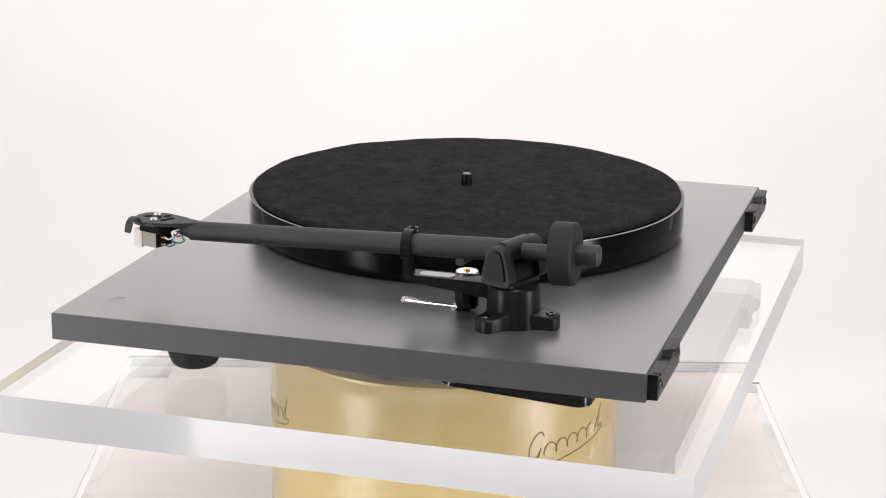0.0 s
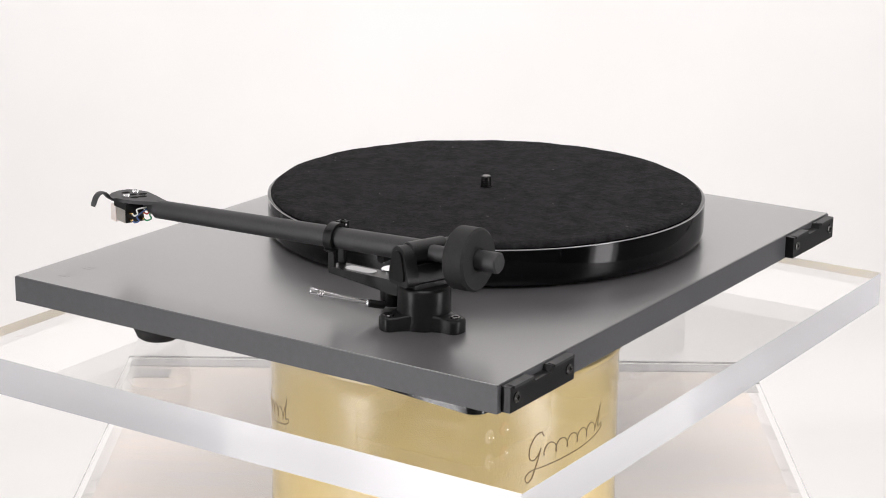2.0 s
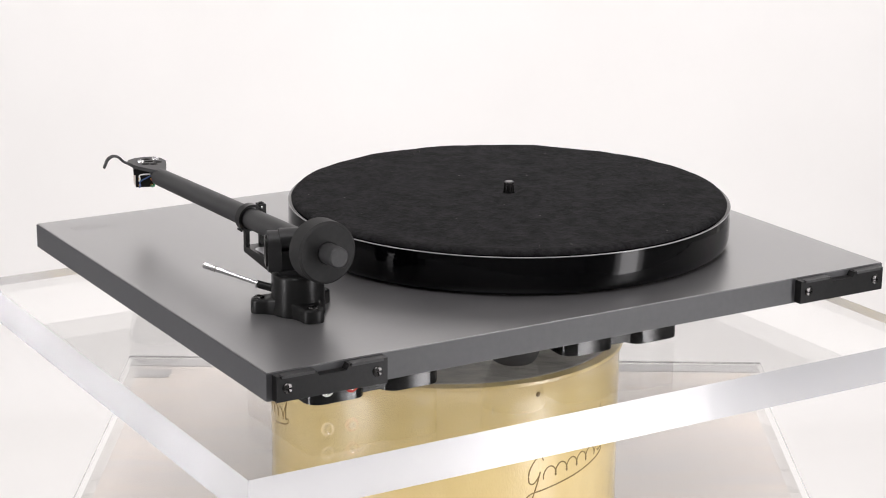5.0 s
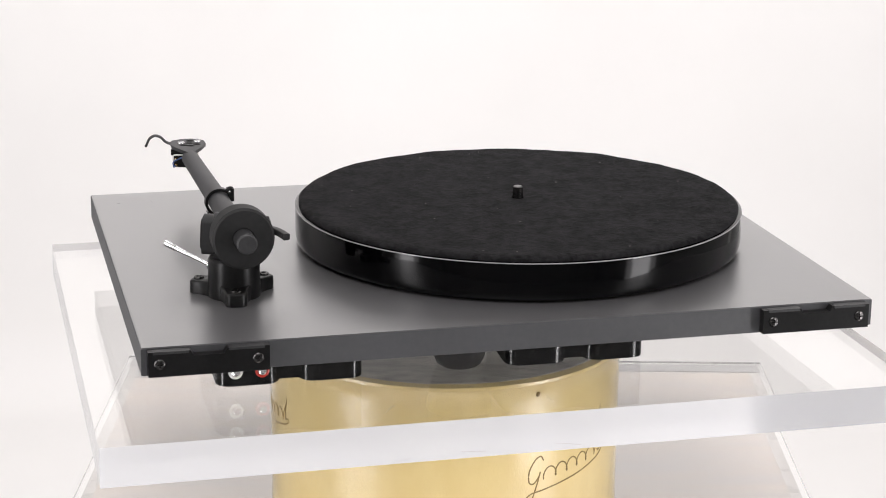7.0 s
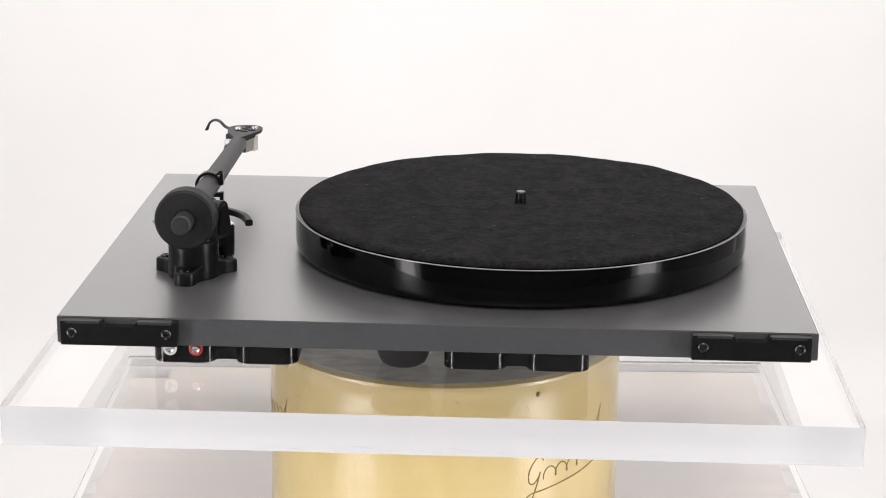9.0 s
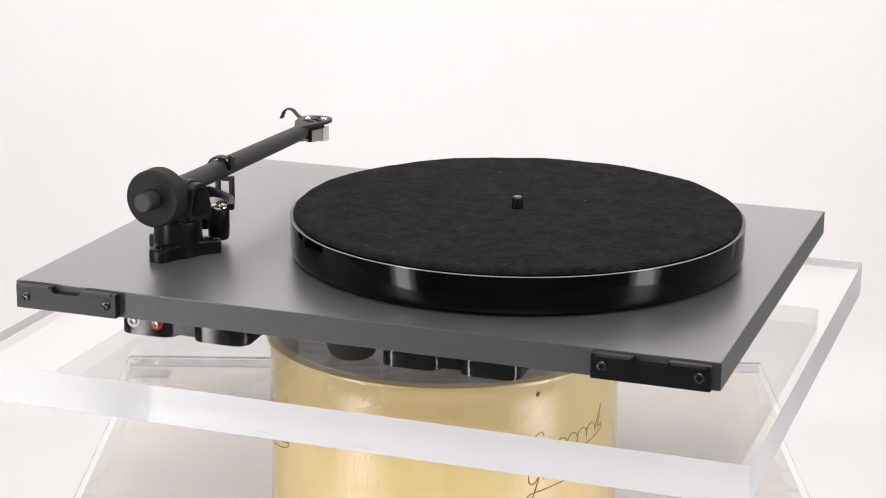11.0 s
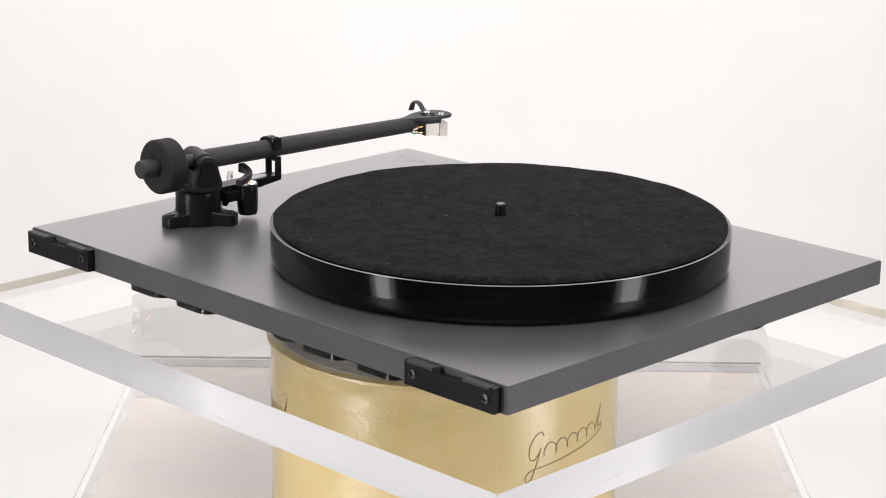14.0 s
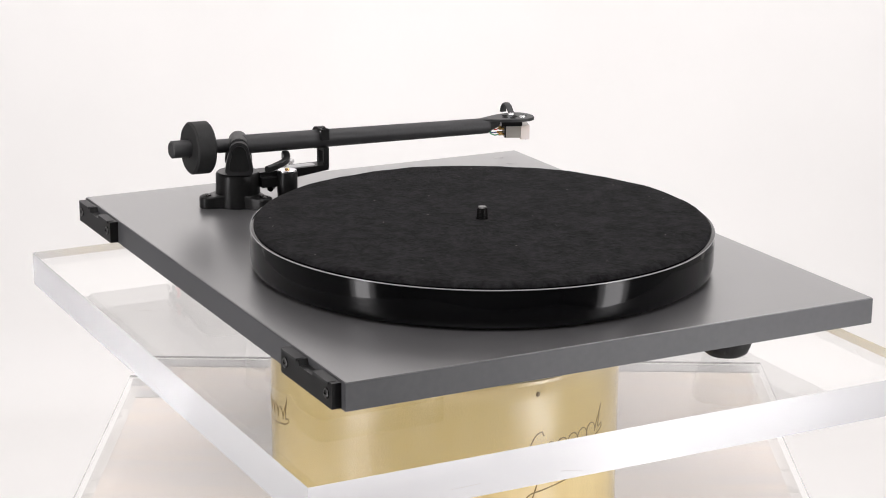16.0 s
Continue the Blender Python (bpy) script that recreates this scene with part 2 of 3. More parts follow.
def on_drum(phi, z, r=0.1193):
    return Vector((r * math.sin(phi), -r * math.cos(phi), z))


def drum():
    ob = new("motor_drum")
    ob.location = (0, 0, BENCH)
    tagged(ob, "cream-gold lacquered motor drum under the clear plate", "motor drum")
    h = SLAB - SLAB_T - BENCH - 0.0085
    part("shell", lathe([(0, 0.0005), (0.114, 0.0005), (0.1175, 0.002), (0.1193, 0.007), (0.1188, 0.0165), (0.1187, 0.0185), (0.1187, h - 0.014), (0.1187, h - 0.0125), (0.1193, h - 0.006), (0.1215, h - 0.002), (0.1212, h), (0.118, h + 0.0003), (0, h)], 128), M_DRUM, ob)
    part("top_disc", lathe([(0, h + 0.0002), (0.1145, h + 0.0003), (0.115, h + 0.0007), (0.1145, h + 0.0011), (0, h + 0.001)], 96), M_METAL, ob, "scuffed grey metal top disc")
    part("bearing_hub", lathe([(0, h + 0.001), (0.05, h + 0.001), (0.05, h + 0.0083), (0, h + 0.0083)], 64), M_METAL, ob, "low metal bearing hub")
    # a printed flourish, drawn as a plain row of loops over a rising line
    z0 = 0.0625
    hook = [(-0.205, 0.0125), (-0.225, 0.0165), (-0.265, 0.0135), (-0.3, 0.0045), (-0.3, -0.0045), (-0.27, -0.0065), (-0.235, -0.001), (-0.225, 0.003)]
    loops = [(-0.2 + 0.43 * u - 0.02 * math.sin(2 * math.pi * 5 * u), 0.0006 + 0.0055 * u - 0.0048 * math.cos(2 * math.pi * 5 * u)) for u in (k / 60 for k in range(61))]
    mast = [(0.23, 0.0015), (0.25, 0.009), (0.275, 0.0155), (0.295, 0.0225), (0.275, 0.012), (0.27, 0.004), (0.29, 0.004)]
    line = [(-0.225, 0.003), (-0.25, -0.009), (-0.285, -0.022), (-0.315, -0.025), (-0.325, -0.0205), (-0.29, -0.0155), (-0.2, -0.0135), (-0.08, -0.011), (0.08, -0.0075), (0.24, -0.0025), (0.305, 0.0015), (0.312, 0.005), (0.29, 0.0045)]
    for centre in (0.76, 0.76 - 2 * math.pi / 3, 0.76 + 2 * math.pi / 3):
        bm = bmesh.new()
        for stroke in (hook, loops, mast, line):
            pts = smooth_path([(a * 0.94, z * 0.78, 0) for a, z in stroke], 2 if stroke is loops else 6)
            sweep([on_drum(centre + q.x, z0 + q.y, 0.1187) for q in pts], 0.0003, 0.00052, 6, bm)
        part("printed_flourish", bm, M_INK, ob, "thin brown looped printed flourish")
    part("rivet", rod(on_drum(0.52, h - 0.0095, 0.117), on_drum(0.52, h - 0.0095, 0.1197), 0.0017), M_INK, ob)
    return ob


bench()
drum()


# ---- the turning plate ----
def plate():
    ob = part("acrylic_plate", block(-0.2499, 0.2499, -0.2124, 0.2124, -SLAB_T, 0, 0.0009), M_ACRYLIC, at=(0, 0, SLAB))
    ob.data.materials.append(M_SAWN)
    for f in ob.data.polygons:
        f.material_index = 1 if abs(f.normal.z) < 0.1 else 0
    tagged(ob, "thick clear acrylic plate with polished edges and light scratches", "acrylic plate")
    ob.visible_shadow = False
    rng = random.Random(11)
    for k in range(9):
        side, along, z = rng.choice("NSEW"), rng.uniform(-0.19, 0.19), -0.0215 + 0.008 * rng.random() ** 3
        n, bend = rng.uniform(0.003, 0.013), rng.uniform(-0.003, 0.003)
        line = smooth_path([(along - n, z, 0), (along, z + bend * 0.6, 0), (along + n, z + bend, 0)], 6)
        put = {"N": lambda q: (q.x, 0.2124, q.y), "S": lambda q: (q.x, -0.2124, q.y), "E": lambda q: (0.2499, q.x * 0.85, q.y), "W": lambda q: (-0.2499, q.x * 0.85, q.y)}[side]
        part("scratch", sweep([Vector(put(Vector((q.x, max(-0.0232, min(-0.001, q.y)), 0)))) for q in line], 0.0001, 0.0001, 5), M_SCRATCH, ob)
    for k in range(7):
        q, t = Vector((rng.uniform(-0.23, 0.23), rng.choice((-1, 1)) * rng.uniform(0.185, 0.205), 0)), rng.uniform(0, 3)
        d = Vector((math.cos(t), math.sin(t), 0)) * rng.uniform(0.002, 0.007)
        part("scratch", sweep([q - d, q + Vector((0.0007, 0.0004, 0)), q + d], 0.00013, 0.0001, 5), M_SCRATCH, ob)
    return ob


acrylic_plate = plate()

# ---- the record player; its parts are laid out from the plinth's middle, z = 0 on the plinth's top ----
record_player = tagged(new("record_player"), "matt dark grey record player with black platter and tonearm", "record player")
record_player.location = (0, 0, SLAB)
ROOT = (-0.0014, 0, 0.0449)


def add(name, bm, material, label="", smooth=35):
    return part(name, bm, material, record_player, label, ROOT, smooth)


def deck():
    w, d = 0.447 / 2, 0.358 / 2
    add("plinth", block(-w + 0.0004, w - 0.0004, -d + 0.0004, d - 0.0004, -0.0167, 0, 0.0005), M_PLINTH, "satin dark grey laminate board, colour lightened for the light on top")
    e = 0.0006
    bands = [(-w, w, d - 0.0004, d + e - 0.0004), (-w, w, -d - e + 0.0004, -d + 0.0004), (w - 0.0004, w + e - 0.0004, -d, d), (-w - e + 0.0004, -w + 0.0004, -d, d)]
    for x0, x1, y0, y1 in bands:
        add("edge_band", block(x0, x1, y0, y1, -0.0164, -0.0006, 0), M_EDGE, smooth=0)
    bm = bmesh.new()
    rims = [[bm.verts.new((0.1948 + (0.009 + o) * math.cos(t), -0.1537 + (0.0042 + o) * math.sin(t), 0.0001)) for t in (math.pi * k / 24 for k in range(48))] for o in (-0.0005, 0.0005)]
    for k in range(48):
        bm.faces.new((rims[0][k], rims[0][(k + 1) % 48], rims[1][(k + 1) % 48], rims[1][k]))
    g = add("faint_print", bm, M_GHOST, "faint grey printed mark near the front corner", 0)
    for x in (0.181, 0.1845, 0.205):
        part("print_stroke", block(x, x + 0.0022, -0.1575, -0.15, 0.00005, 0.00012, 0), M_GHOST, g, smooth=0)
    foot_profile = [(0, 0.028), (0.0205, 0.028), (0.02, 0.024), (0.0176, 0.0125), (0.0158, 0.006), (0.014, 0.0018), (0.0118, 0.0002), (0, 0.0002)]
    first = part("foot", lathe(foot_profile, 40), M_RUBBER, record_player, "tapered black rubber foot", Vector(ROOT) + Vector((0.0222, 0.117, -0.0449)))
    for x, y in ((0.163, -0.114), (-0.163, -0.114)):
        again(first, Matrix.Translation(Vector(ROOT) + Vector((x, y, -0.0449))))


def platter():
    sx, sy = -0.048, 0.0
    p = part("platter", lathe([(0, 0.0012), (0.146, 0.0012), (0.1472, 0.0015), (0.1483, 0.0023), (0.149, 0.0034), (0.1494, 0.005), (0.1497, 0.0075), (0.1497, 0.0248), (0.1495, 0.0256), (0.149, 0.0258), (0, 0.0258)], 160), M_GLOSS, record_player, "gloss black platter", Vector(ROOT) + Vector((sx, sy, 0)))
    # thin ring that carries the painted glint
    part("rim", lathe([(0.1492, 0.0257), (0.1495, 0.0259), (0.1498, 0.0257), (0.1498, 0.0253), (0.1495, 0.0251), (0.1492, 0.0253)], 160), M_RIM, p, "upper rim in pale grey that paints its glint")
    part("spindle", lathe([(0, 0.0265), (0.0037, 0.0265), (0.0036, 0.031), (0.0032, 0.0362), (0.0026, 0.0369), (0, 0.0369)], 24), M_DARKSTEEL, p, "short steel centre spindle")
    bm = bmesh.new()
    rings = []
    for k, r in enumerate((0.0041, 0.03, 0.06, 0.09, 0.115, 0.132, 0.14, 0.1455, 0.1474)):
        ring = []
        for i in range(160):
            a = 2 * math.pi * i / 160
            q = Vector((math.cos(a), math.sin(a), 0))
            lift = 0.0009 * noise.noise(q * 3.1) * (r / 0.15) ** 3 + 0.0005 * noise.noise(q * 9 + Vector((3, 1, 2))) * (r / 0.15) ** 5
            rr = r * (1 + 0.003 * noise.noise(q * 5 + Vector((7, 0, 1))) * (k > 6))
            ring.append(bm.verts.new((q.x * rr, q.y * rr, 0.0291 + lift - (0.0017 if k == 8 else 0))))
        rings.append(ring)
    low = [bm.verts.new((v.co.x, v.co.y, 0.02605)) for v in rings[-1]]
    inner = [bm.verts.new((v.co.x, v.co.y, 0.02605)) for v in rings[0]]
    rings = [inner] + rings + [low]
    for a, b in zip(rings, rings[1:]):
        for i in range(160):
            j = (i + 1) % 160
            bm.faces.new((a[i], a[j], b[j], b[i]))
    mat = part("felt_mat", bm, M_FELT, p, "black felt mat with flecks of lint", smooth=60)
    rng = random.Random(5)
    bm = bmesh.new()
    for k in range(22):
        a, r = rng.uniform(0, 2 * math.pi), 0.14 * math.sqrt(rng.random())
        q, t = Vector((r * math.cos(a), r * math.sin(a), 0.0294)), rng.uniform(0, math.pi)
        d = Vector((math.cos(t), math.sin(t), 0)) * rng.uniform(0.0002, 0.0007)
        sweep([q - d, q + Vector((0, 0, 0.0002)), q + d], 0.00013, 0.0001, 4, bm)
    tagged(part("lint", bm, M_LINT, mat, "scattered pale lint flecks"), kind="stuff")


def hinges():
    """Two black lid-hinge brackets on the rear edge, each with a notch in the middle and two screws."""
    y = 0.358 / 2 + 0.0003
    stand = Matrix(((1, 0, 0, 0), (0, 0, 1, y), (0, 1, 0, 0), (0, 0, 0, 1)))
    for x in (0.1858, -0.1845):
        w = 0.0345
        outline = [(x - w, -0.0158), (x + w, -0.0158), (x + w, -0.001), (x + 0.0105, -0.001), (x + 0.0085, -0.0042), (x - 0.0085, -0.0042), (x - 0.0105, -0.001), (x - w, -0.001)]
        h = add("hinge_bracket", prism(outline, 0, 0.0058, 0.0006, at=stand), M_BLACK, "black lid hinge bracket")
        part("lip", block(x - w + 0.003, x - 0.0115, -0.0022, -0.0006, 0.002, 0.0068, 0.0003, at=stand), M_ARM, h)
        part("lip", block(x + 0.0115, x + w - 0.003, -0.0022, -0.0006, 0.002, 0.0068, 0.0003, at=stand), M_ARM, h)
        face = Matrix.Translation((0, y + 0.0058, -0.0082)) @ Matrix.Rotation(-math.pi / 2, 4, "X")
        first = part("screw", screw_mesh(0.0031, 0.0012), M_DARKSTEEL, h, "dark steel cross-head screw", Matrix.Translation((x - 0.028, 0, 0)) @ face)
        again(first, Matrix.Translation((x + 0.028, 0, 0)) @ face)


def rounded(x0, x1, y0, y1, r, n=5):
    out = []
    for cx, cy, a0 in ((x1 - r, y0 + r, -90), (x1 - r, y1 - r, 0), (x0 + r, y1 - r, 90), (x0 + r, y0 + r, 180)):
        out += [(cx + r * math.cos(radians(a0 + 90 * k / n)), cy + r * math.sin(radians(a0 + 90 * k / n))) for k in range(n + 1)]
    return out


def under_boxes():
    """Two moulded covers under the plinth; one carries the phono sockets."""
    for x0, x1, sockets in ((0.0865, 0.1755, True), (-0.0925, -0.0035, False)):
        mid = (x0 + x1) / 2
        bm = prism(rounded(x0, mid - 0.006, 0.046, 0.1375, 0.009), -0.0417, -0.0167, 0.0042, steps=4)
        prism(rounded(mid + 0.006, x1, 0.046, 0.1375, 0.009), -0.0417, -0.0167, 0.0042, bm, steps=4)
        block(mid - 0.0075, mid + 0.0075, 0.05, 0.1335, -0.0402, -0.0167, 0.001, bm)
        for v in bm.verts:
            rise = max(0.0, (0.124 - v.co.y) / 0.078)
            if v.co.z < -0.0168:
                v.co.z += 0.006 * rise ** 2 * (-0.0167 - v.co.z) / 0.025
        b = add("underside_cover", bm, M_COVER, "gloss black moulded cover under the plinth")
        if sockets:
            for x, m in ((0.1645, M_WHITE), (0.1485, M_RED)):
                c = Vector((x, 0.137, -0.0327))
                turn = Matrix.Translation(c) @ Matrix.Rotation(-math.pi / 2, 4, "X")
                part("socket_collar", lathe([(0.0043, 0), (0.0043, 0.0012), (0.0034, 0.0016), (0.0026, 0.0012), (0.0026, -0.001), (0, -0.001)], 24, at=turn), m, b, "white phono socket collar" if m is M_WHITE else "red phono socket collar")
                part("socket", lathe([(0.0024, 0.0008), (0.0024, 0.0024), (0.002, 0.0027), (0.0014, 0.0024), (0.0014, 0.0008), (0, 0.0008)], 20, at=turn), M_CHROME, b, "metal phono socket")


PIVOT = Vector((0.1572, 0.087, 0))


def along_arm(y):
    return Vector((0.157 - 0.0073 * y, y, 0.0418 + 0.0247 * y))


def lug(bm, at):
    """A stubby foot that slopes down and outwards, with a round end and filleted flanks."""
    half = [(0.0, 0.0105), (0.0085, 0.0105), (0.013, 0.0095), (0.0165, 0.0078), (0.0205, 0.0068), (0.024, 0.0066), (0.0262, 0.0058), (0.0275, 0.0042), (0.0281, 0.002)]
    outline = [(x, -y) for x, y in half] + [(x, y) for x, y in half[::-1]]

    def crest(x):
        return 0.0084 + 0.0062 * max(0.0, (0.0215 - x) / 0.0215) ** 1.5
    rings = []
    for share, drop in ((1.0, None), (1.0, 0.0014), (0.965, 0.0005), (0.9, 0.0)):
        rings.append([bm.verts.new(at @ Vector((0.012 + (x - 0.012) * share, y * share, 0.0001 if drop is None else crest(x) - drop))) for x, y in outline])
    k = len(outline)
    for p, q in zip(rings, rings[1:]):
        for i in range(k):
            j = (i + 1) % k
            bm.faces.new((p[i], p[j], q[j], q[i]))
    n = len(half)
    for i in range(n - 1):
        bm.faces.new((rings[-1][i], rings[-1][i + 1], rings[-1][k - 2 - i], rings[-1][k - 1 - i]))


def arm_base():
    cx, cy = PIVOT.x, PIVOT.y
    at = Matrix.Translation((cx, cy, 0))
    bm = lathe([(0, 0.0001), (0.0164, 0.0001), (0.0166, 0.001), (0.0162, 0.006), (0.0158, 0.0155), (0.0157, 0.0228), (0.0153, 0.0238), (0.0145, 0.0245), (0, 0.0245)], 72, at=at)
    for foot in (85, -30, 210):
        lug(bm, at @ Matrix.Rotation(radians(foot), 4, "Z"))
    b = add("arm_base", bm, M_BLACK, "black three-footed tonearm base")
    first = None
    for a in (85, -30, 210):
        m = at @ Matrix.Rotation(radians(a), 4, "Z") @ Matrix.Translation((0.0232, 0, 0.0077))
        if first is None:
            first = part("bolt", lathe([(0.0032, 0), (0.0032, 0.0012), (0.0026, 0.0018), (0.0016, 0.0018), (0.0014, 0.0004), (0, 0.0004)], 18), M_DARKSTEEL, b, "dark steel socket-head bolt", m)
        else:
            again(first, m)
    # bracket that carries the arm clip
    side = Matrix(((0, 0, 1, 0), (1, 0, 0, 0), (0, 1, 0, 0), (0, 0, 0, 1)))
    prof = [(0.074, 0.0146), (0.064, 0.0152), (0.055, 0.0166), (0.02, 0.0208), (0.0195, 0.0246), (0.074, 0.024)]
    r = add("arm_rest", prism(prof, 0.1475, 0.1605, 0.0008, at=side), M_BLACK, "black bracket holding the tonearm clip")
    part("label_strip", prism(rounded(0.1502, 0.1582, 0.0285, 0.05, 0.0038), 0.0242, 0.0247, 0.0001), M_LABEL, r, "silver label strip")
    for x in (0.1478, 0.158):
        part("post", block(x, x + 0.0024, 0.0195, 0.0235, 0.0228, 0.0372, 0.0005), M_BLACK, r)
    part("cross_bar", block(0.1499, 0.1583, 0.0197, 0.0233, 0.0342, 0.0368, 0.0004), M_BLACK, r)
    c = along_arm(0.0225)
    ring = []
    for k in range(31):
        a = radians(-62 + 224 * k / 30)
        ring.append((math.cos(a), math.sin(a)))
    outline = [(c.x + 0.0091 * u, c.z + 0.0091 * v) for u, v in ring] + [(c.x + 0.0073 * u, c.z + 0.0073 * v) for u, v in ring[::-1]]
    up = Matrix(((1, 0, 0, 0), (0, 0, 1, 0), (0, 1, 0, 0), (0, 0, 0, 1)))
    clip = part("clip", prism(outline, 0.0195, 0.0254, 0.0004, at=up), M_BLACK, r, "black clip round the arm tube")
    bm = block(c.x - 0.0094, c.x - 0.0052, 0.0193, 0.0256, c.z + 0.0005, c.z + 0.0086, 0.0009, steps=3)
    lathe([(0.0018, c.z + 0.008), (0.0018, c.z + 0.0092), (0.0012, c.z + 0.0094), (0.001, c.z + 0.0084), (0, c.z + 0.0084)], 20, bm, Matrix.Translation((c.x - 0.0073, 0.0225, 0)))
    part("catch", bm, M_BLACK, r, "black latch block of the arm clip")
    part("pin", rod((c.x - 0.0066, 0.0192, c.z + 0.0066), (c.x - 0.0066, 0.0259, c.z + 0.0066), 0.0011), M_CHROME, r)
    part("pin", rod((c.x + 0.0072, 0.0193, c.z - 0.0066), (c.x + 0.0072, 0.0256, c.z - 0.0066), 0.0007), M_BLACK, r)
    # lift cylinder and its curved platform
    l = add("arm_lift", lathe([(0, 0.0028), (0.0062, 0.0028), (0.007, 0.0045), (0.0074, 0.012), (0.0074, 0.0232), (0.0071, 0.0238), (0, 0.024)], 32, at=Matrix.Translation((0.1434, 0.0545, 0))), M_BLACK, "black arm lift cylinder")
    part("cap", lathe([(0, 0.0241), (0.0069, 0.0241), (0.0069, 0.0248), (0.0064, 0.0253), (0, 0.0254)], 28, at=Matrix.Translation((0.1434, 0.0545, 0))), M_CHROME, l, "bright metal cap")
    part("pin", rod((0.1434, 0.0545, 0.025), (0.1434, 0.0545, 0.0264), 0.0017), M_GOLD, l, "brass lift pin")
    arc = []
    for k in range(15):
        a = radians(-98 - 68 * k / 14)
        s = k / 14
        arc.append(Vector((cx + 0.0352 * math.cos(a), cy + 0.0352 * math.sin(a), 0.0338 - 0.0004 * s - 0.0014 * max(0, s - 0.7) * 3)))
    part("platform", ribbon(arc, lambda u: 0.0024 + 0.001 * max(0, 0.3 - u), lambda u: 0.0021 + 0.0013 * max(0, 0.32 - u) / 0.32), M_BLACK, l, "curved black lift platform")
    bm = block(0.1425, 0.1492, 0.057, 0.074, 0.0138, 0.0205, 0.0025, steps=3)
    part("web", bm, M_BLACK, l)
    # cueing lever
    v = add("cueing_lever", rod((0.1605, 0.061, 0.0077), (0.1675, 0.054, 0.0096), 0.0024), M_BLACK, "cueing lever beside the tonearm base")
    part("stem", rod((0.1655, 0.056, 0.0092), (0.182, 0.0398, 0.0152), 0.0012, 0.0013), M_CHROME, v)
    part("ferrule", rod((0.1672, 0.0543, 0.0095), (0.1684, 0.0531, 0.0099), 0.0026), M_CHROME, v)
    for k in range(3):
        n0 = Vector((0.1866, 0.0353, 0.017)) + Vector((0.0011, -0.00108, 0.0004)) * k
        part("notch", rod(n0, n0 + Vector((0.0005, -0.00048, 0.0002)), 0.0022, segments=16), M_STEEL, v)
    part("grip", rod((0.1795, 0.0423, 0.0143), (0.1924, 0.0297, 0.0192), 0.0013, 0.0022), M_CHROME, v, "polished steel lever grip")


def yoke():
    """Bearing housing: two ears with rounded tops, joined by a cross tube and a low bridge."""
    axis = radians(-21)
    at = Matrix.Translation((0.155, 0.0868, 0)) @ Matrix.Rotation(axis, 4, "Z")
    face = at @ Matrix(((0, 0, 1, 0), (1, 0, 0, 0), (0, 1, 0, 0), (0, 0, 0, 1)))
    top = [(0.0068 * math.cos(radians(a)), 0.0434 + 0.0066 * math.sin(radians(a))) for a in range(6, 175, 14)]
    ear = [(-0.0066, 0.0264), (0.0066, 0.0264), (0.0084, 0.0269), (0.0095, 0.0281), (0.0098, 0.0298), (0.0094, 0.0335)] + top + [(-0.0094, 0.0335), (-0.0098, 0.0298), (-0.0095, 0.0281), (-0.0084, 0.0269)]
    inset = [(x * 0.72, 0.0294 + (z - 0.0264) * 0.77) for x, z in ear]
    bm = block(-0.0135, 0.0138, -0.0082, 0.0082, 0.0246, 0.0274, 0.001, at=at, steps=3)
    y = add("bearing_yoke", bm, M_YOKE, "black bearing yoke of the tonearm")
    part("bearing_block", block(-0.0108, 0.0118, -0.0068, 0.0068, 0.0272, 0.0385, 0.0014, at=at, steps=3), M_BLACK, y)
    for x0, x1, xi0, xi1 in ((-0.0192, -0.0112, -0.0205, -0.0185), (0.012, 0.02, 0.0193, 0.0213)):
        e = part("ear", prism(ear, x0, x1, 0.0022, at=face, steps=5), M_YOKE, y)
        part("ear_panel", prism(inset, xi0, xi1, 0.0008, at=face, steps=3), M_BLACK, y, "gloss black raised panel")
    part("cross_tube", rod(at @ Vector((-0.012, 0, 0.0446)), at @ Vector((0.0135, 0, 0.0446)), 0.0067, segments=32), M_YOKE, y)
    for x in (-0.006, 0.006):
        part("bearing_screw", rod(at @ Vector((x, -0.0035, 0.0284)), at @ Vector((x, -0.0035, 0.0306)), 0.0014), M_GOLD, y, "small brass bearing screw")


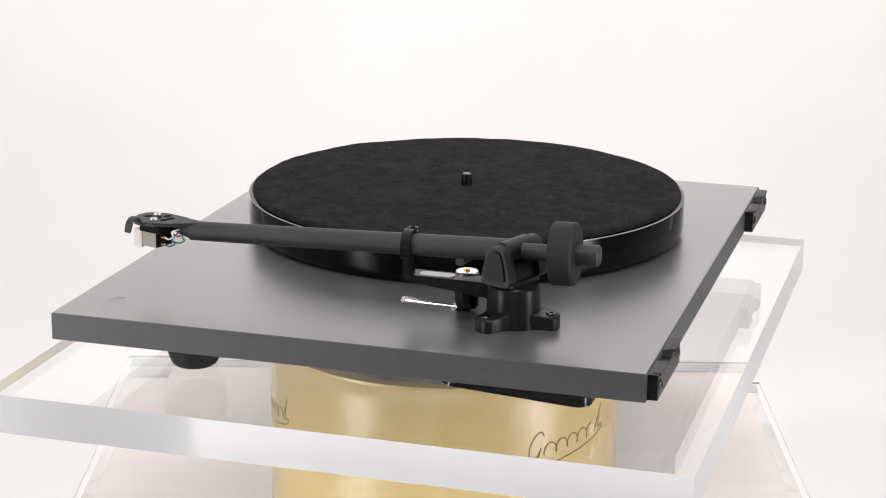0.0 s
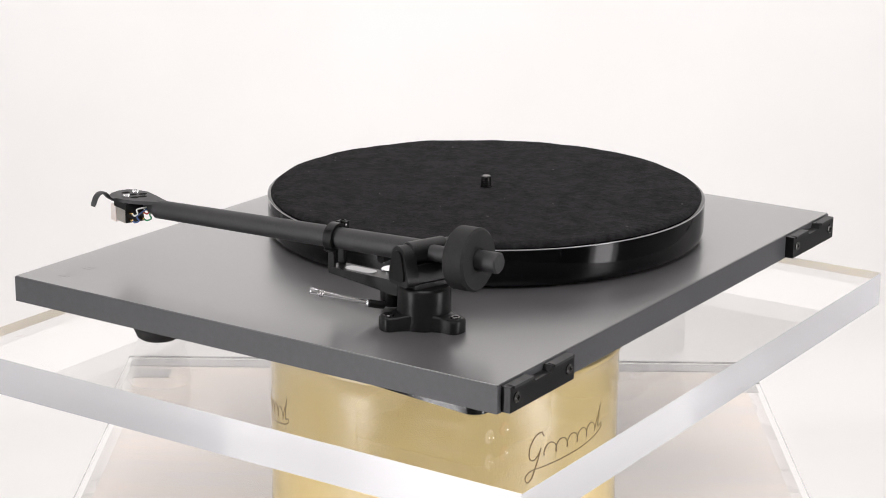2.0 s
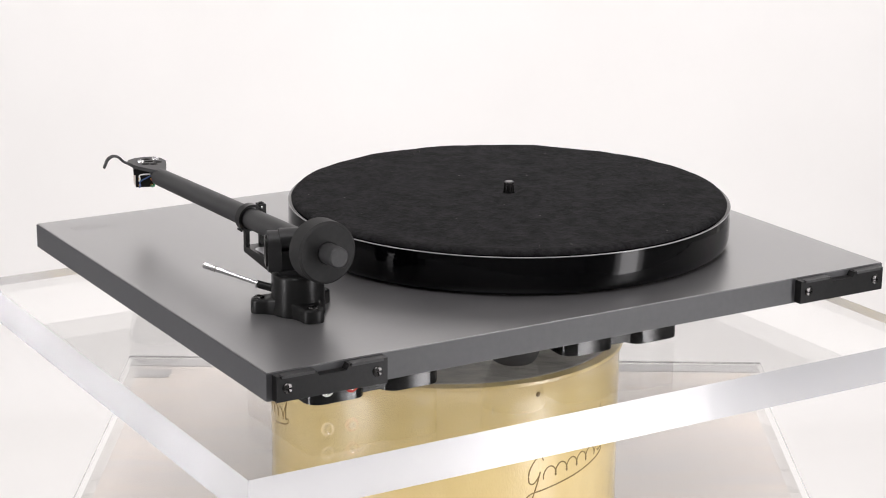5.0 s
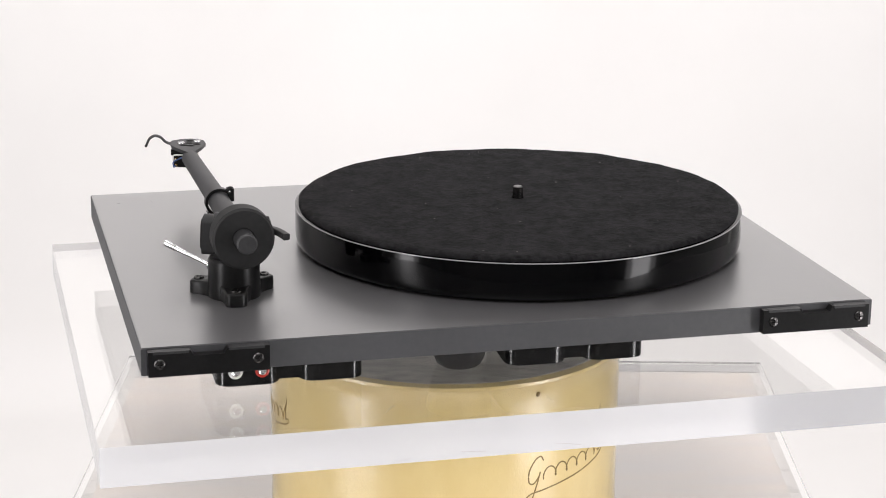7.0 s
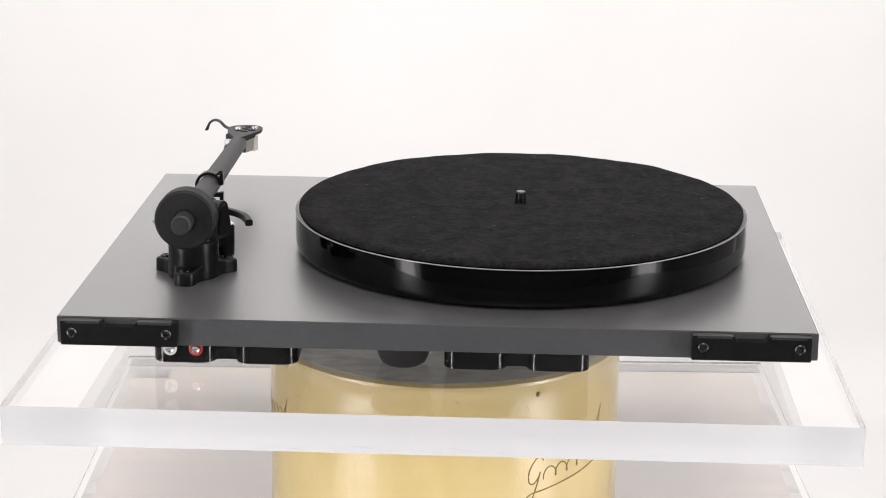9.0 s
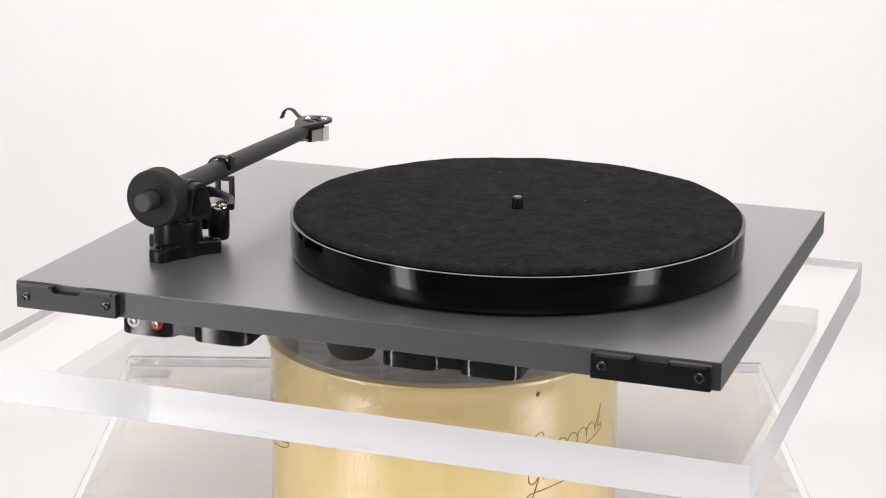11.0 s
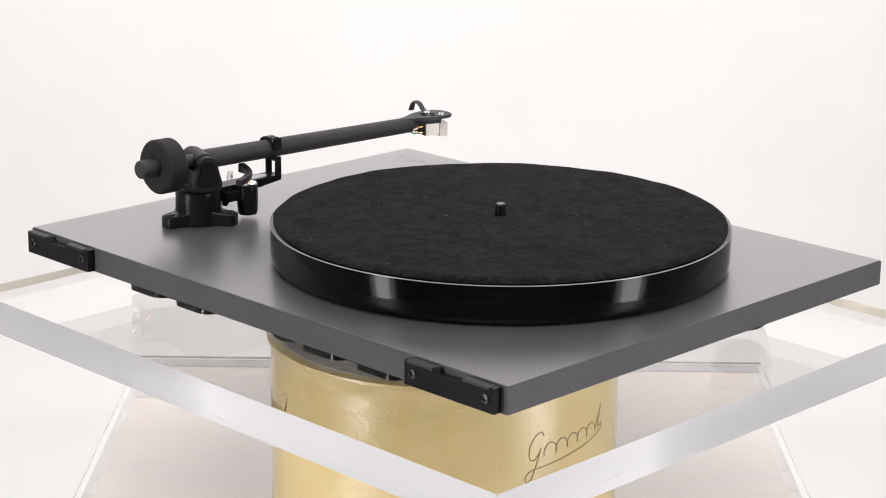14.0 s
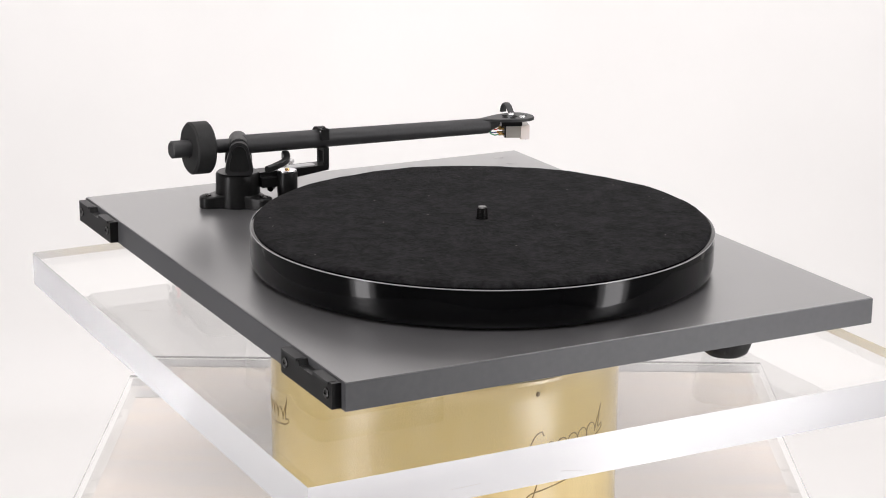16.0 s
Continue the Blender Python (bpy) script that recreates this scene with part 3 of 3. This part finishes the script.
def tonearm():
    a = add("arm_tube", rod(along_arm(0.0852), along_arm(-0.117), 0.0069, 0.0059, 36), M_ARM, "tapered black tonearm tube")
    part("stub", rod(along_arm(0.078), along_arm(0.125), 0.0049, 0.0049, 28), M_ARM, a)
    part("end_cap", rod(along_arm(0.121), along_arm(0.1375), 0.0062, 0.0062, 32, 0.001), M_ARM, a)
    f, b = along_arm(0.1095), along_arm(0.1238)
    n = (b - f).length
    m = Matrix.Translation(f) @ (b - f).to_track_quat("Z", "Y").to_matrix().to_4x4()
    r = 0.0186
    part("counterweight", lathe([(0.005, 0.0), (r - 0.0012, 0), (r, 0.0012), (r, n - 0.0014), (r - 0.0014, n), (0.0068, n), (0.0066, n - 0.001), (0, n - 0.001)], 64, at=m), M_RUBBER, a, "matt black cylindrical counterweight")
    # headshell
    z = along_arm(-0.135).z + 0.0046
    outline = [(0.156, -0.109), (0.1596, -0.109), (0.1621, -0.116), (0.1642, -0.121), (0.1674, -0.129), (0.1686, -0.136), (0.1686, -0.146), (0.1662, -0.1505), (0.16, -0.1535), (0.153, -0.154), (0.147, -0.1515), (0.1442, -0.146), (0.1442, -0.137), (0.1492, -0.1245), (0.1534, -0.116)]
    h = add("headshell", prism(outline, z - 0.0008, z + 0.0015, 0.0007), M_ARM, "flat black headshell with a curved finger lift")
    part("neck", rod(along_arm(-0.114), Vector((0.158, -0.127, z - 0.0028)), 0.0057, 0.003, 28, 0.001), M_ARM, h)
    lift = smooth_path([(0.1665, -0.1442, z), (0.1715, -0.1448, z + 0.0018), (0.1755, -0.145, z + 0.0056), (0.1795, -0.1452, z + 0.0066), (0.183, -0.1455, z + 0.0046), (0.185, -0.1458, z + 0.0006), (0.1857, -0.146, z - 0.001)])
    part("finger_lift", sweep(lift, 0.0026, 0.0009, 10), M_ARM, h, "curved black finger lift")
    hole = [(0.1508, -0.1352), (0.1556, -0.1395), (0.1603, -0.1335), (0.1557, -0.131), (0.1545, -0.1465)]
    # flat discs on the shell paint the dark of its openings
    for x, y in hole:
        part("hole_disc", lathe([(0, z + 0.00155), (0.0023, z + 0.00155), (0.0024, z + 0.0014)], 16, at=Matrix.Translation((x, y, 0)) @ Matrix.Rotation(-0.4, 4, "Z") @ Matrix.Diagonal((1.25, 1, 1, 1))), M_HOLE, h)
    for x, y in ((0.1495, -0.1425), (0.1615, -0.1395)):
        part("screw", screw_mesh(0.0025, 0.0016), M_CHROME, h, "bright cartridge screw", (x, y, z + 0.0015))
    # cartridge
    turn = Matrix.Translation((0.1595, -0.1378, 0)) @ Matrix.Rotation(radians(-20), 4, "Z")
    c = add("cartridge", block(-0.0066, 0.0066, -0.0075, 0.0042, z - 0.0146, z - 0.0052, 0.0006, at=turn), M_OLIVE, "nickel-grey pickup cartridge with a pale front cap")
    part("mount", block(-0.0078, 0.0078, -0.008, 0.008, z - 0.0053, z - 0.0011, 0.0006, at=turn), M_BLACK, c)
    part("front_cap", block(-0.0072, 0.0072, -0.0138, -0.0072, z - 0.0158, z - 0.005, 0.0014, at=turn, steps=3), M_IVORY, c, "pale translucent front cap")
    part("rear_plate", block(-0.0064, 0.0064, 0.0042, 0.0052, z - 0.0144, z - 0.0053, 0.0003, at=turn), M_BLACK, c, "black rear plate with four pins")
    part("stylus", rod(turn @ Vector((0, -0.009, z - 0.0152)), turn @ Vector((0, -0.0125, z - 0.0172)), 0.0006), M_CHROME, c)
    joint = along_arm(-0.116)
    for k, (x, dz, m, word) in enumerate(((-0.004, -0.0078, M_RED, "red"), (0.004, -0.0078, M_WHITE, "white"), (-0.004, -0.0122, M_GREEN, "green"), (0.004, -0.0122, M_BLUE, "blue"))):
        a0, a1 = turn @ Vector((x, 0.005, z + dz)), turn @ Vector((x, 0.0098, z + dz))
        part("pin", rod(a0, a1, 0.0009), M_GOLD, c, "gold connector pin")
        out = 0.0016 if x > 0 else 0.0006
        path = smooth_path([a1 - (a1 - a0) * 0.35, a1, a1 + Vector((out, 0.003, -0.0003)), a1 + Vector((out * 1.5, 0.0058 + 0.0005 * k, 0.0018)), a1 + Vector((out, 0.0054, 0.0044)), Vector((joint.x + x * 0.3, joint.y - 0.006, joint.z + 0.001))])
        part("wire", sweep(path, 0.0005, 0.0005, 8), m, c, word + " cartridge wire")


deck()
platter()
hinges()
under_boxes()
arm_base()
yoke()
tonearm()


# ---- what moves ----
def motions():
    walk(acrylic_plate, [(t, pose(0, 0, SLAB, 0, 0, a)) for t, a in TURN])
    walk(record_player, [(t, pose(0, 0, SLAB, 0, 0, a)) for t, a in TURN])


motions()
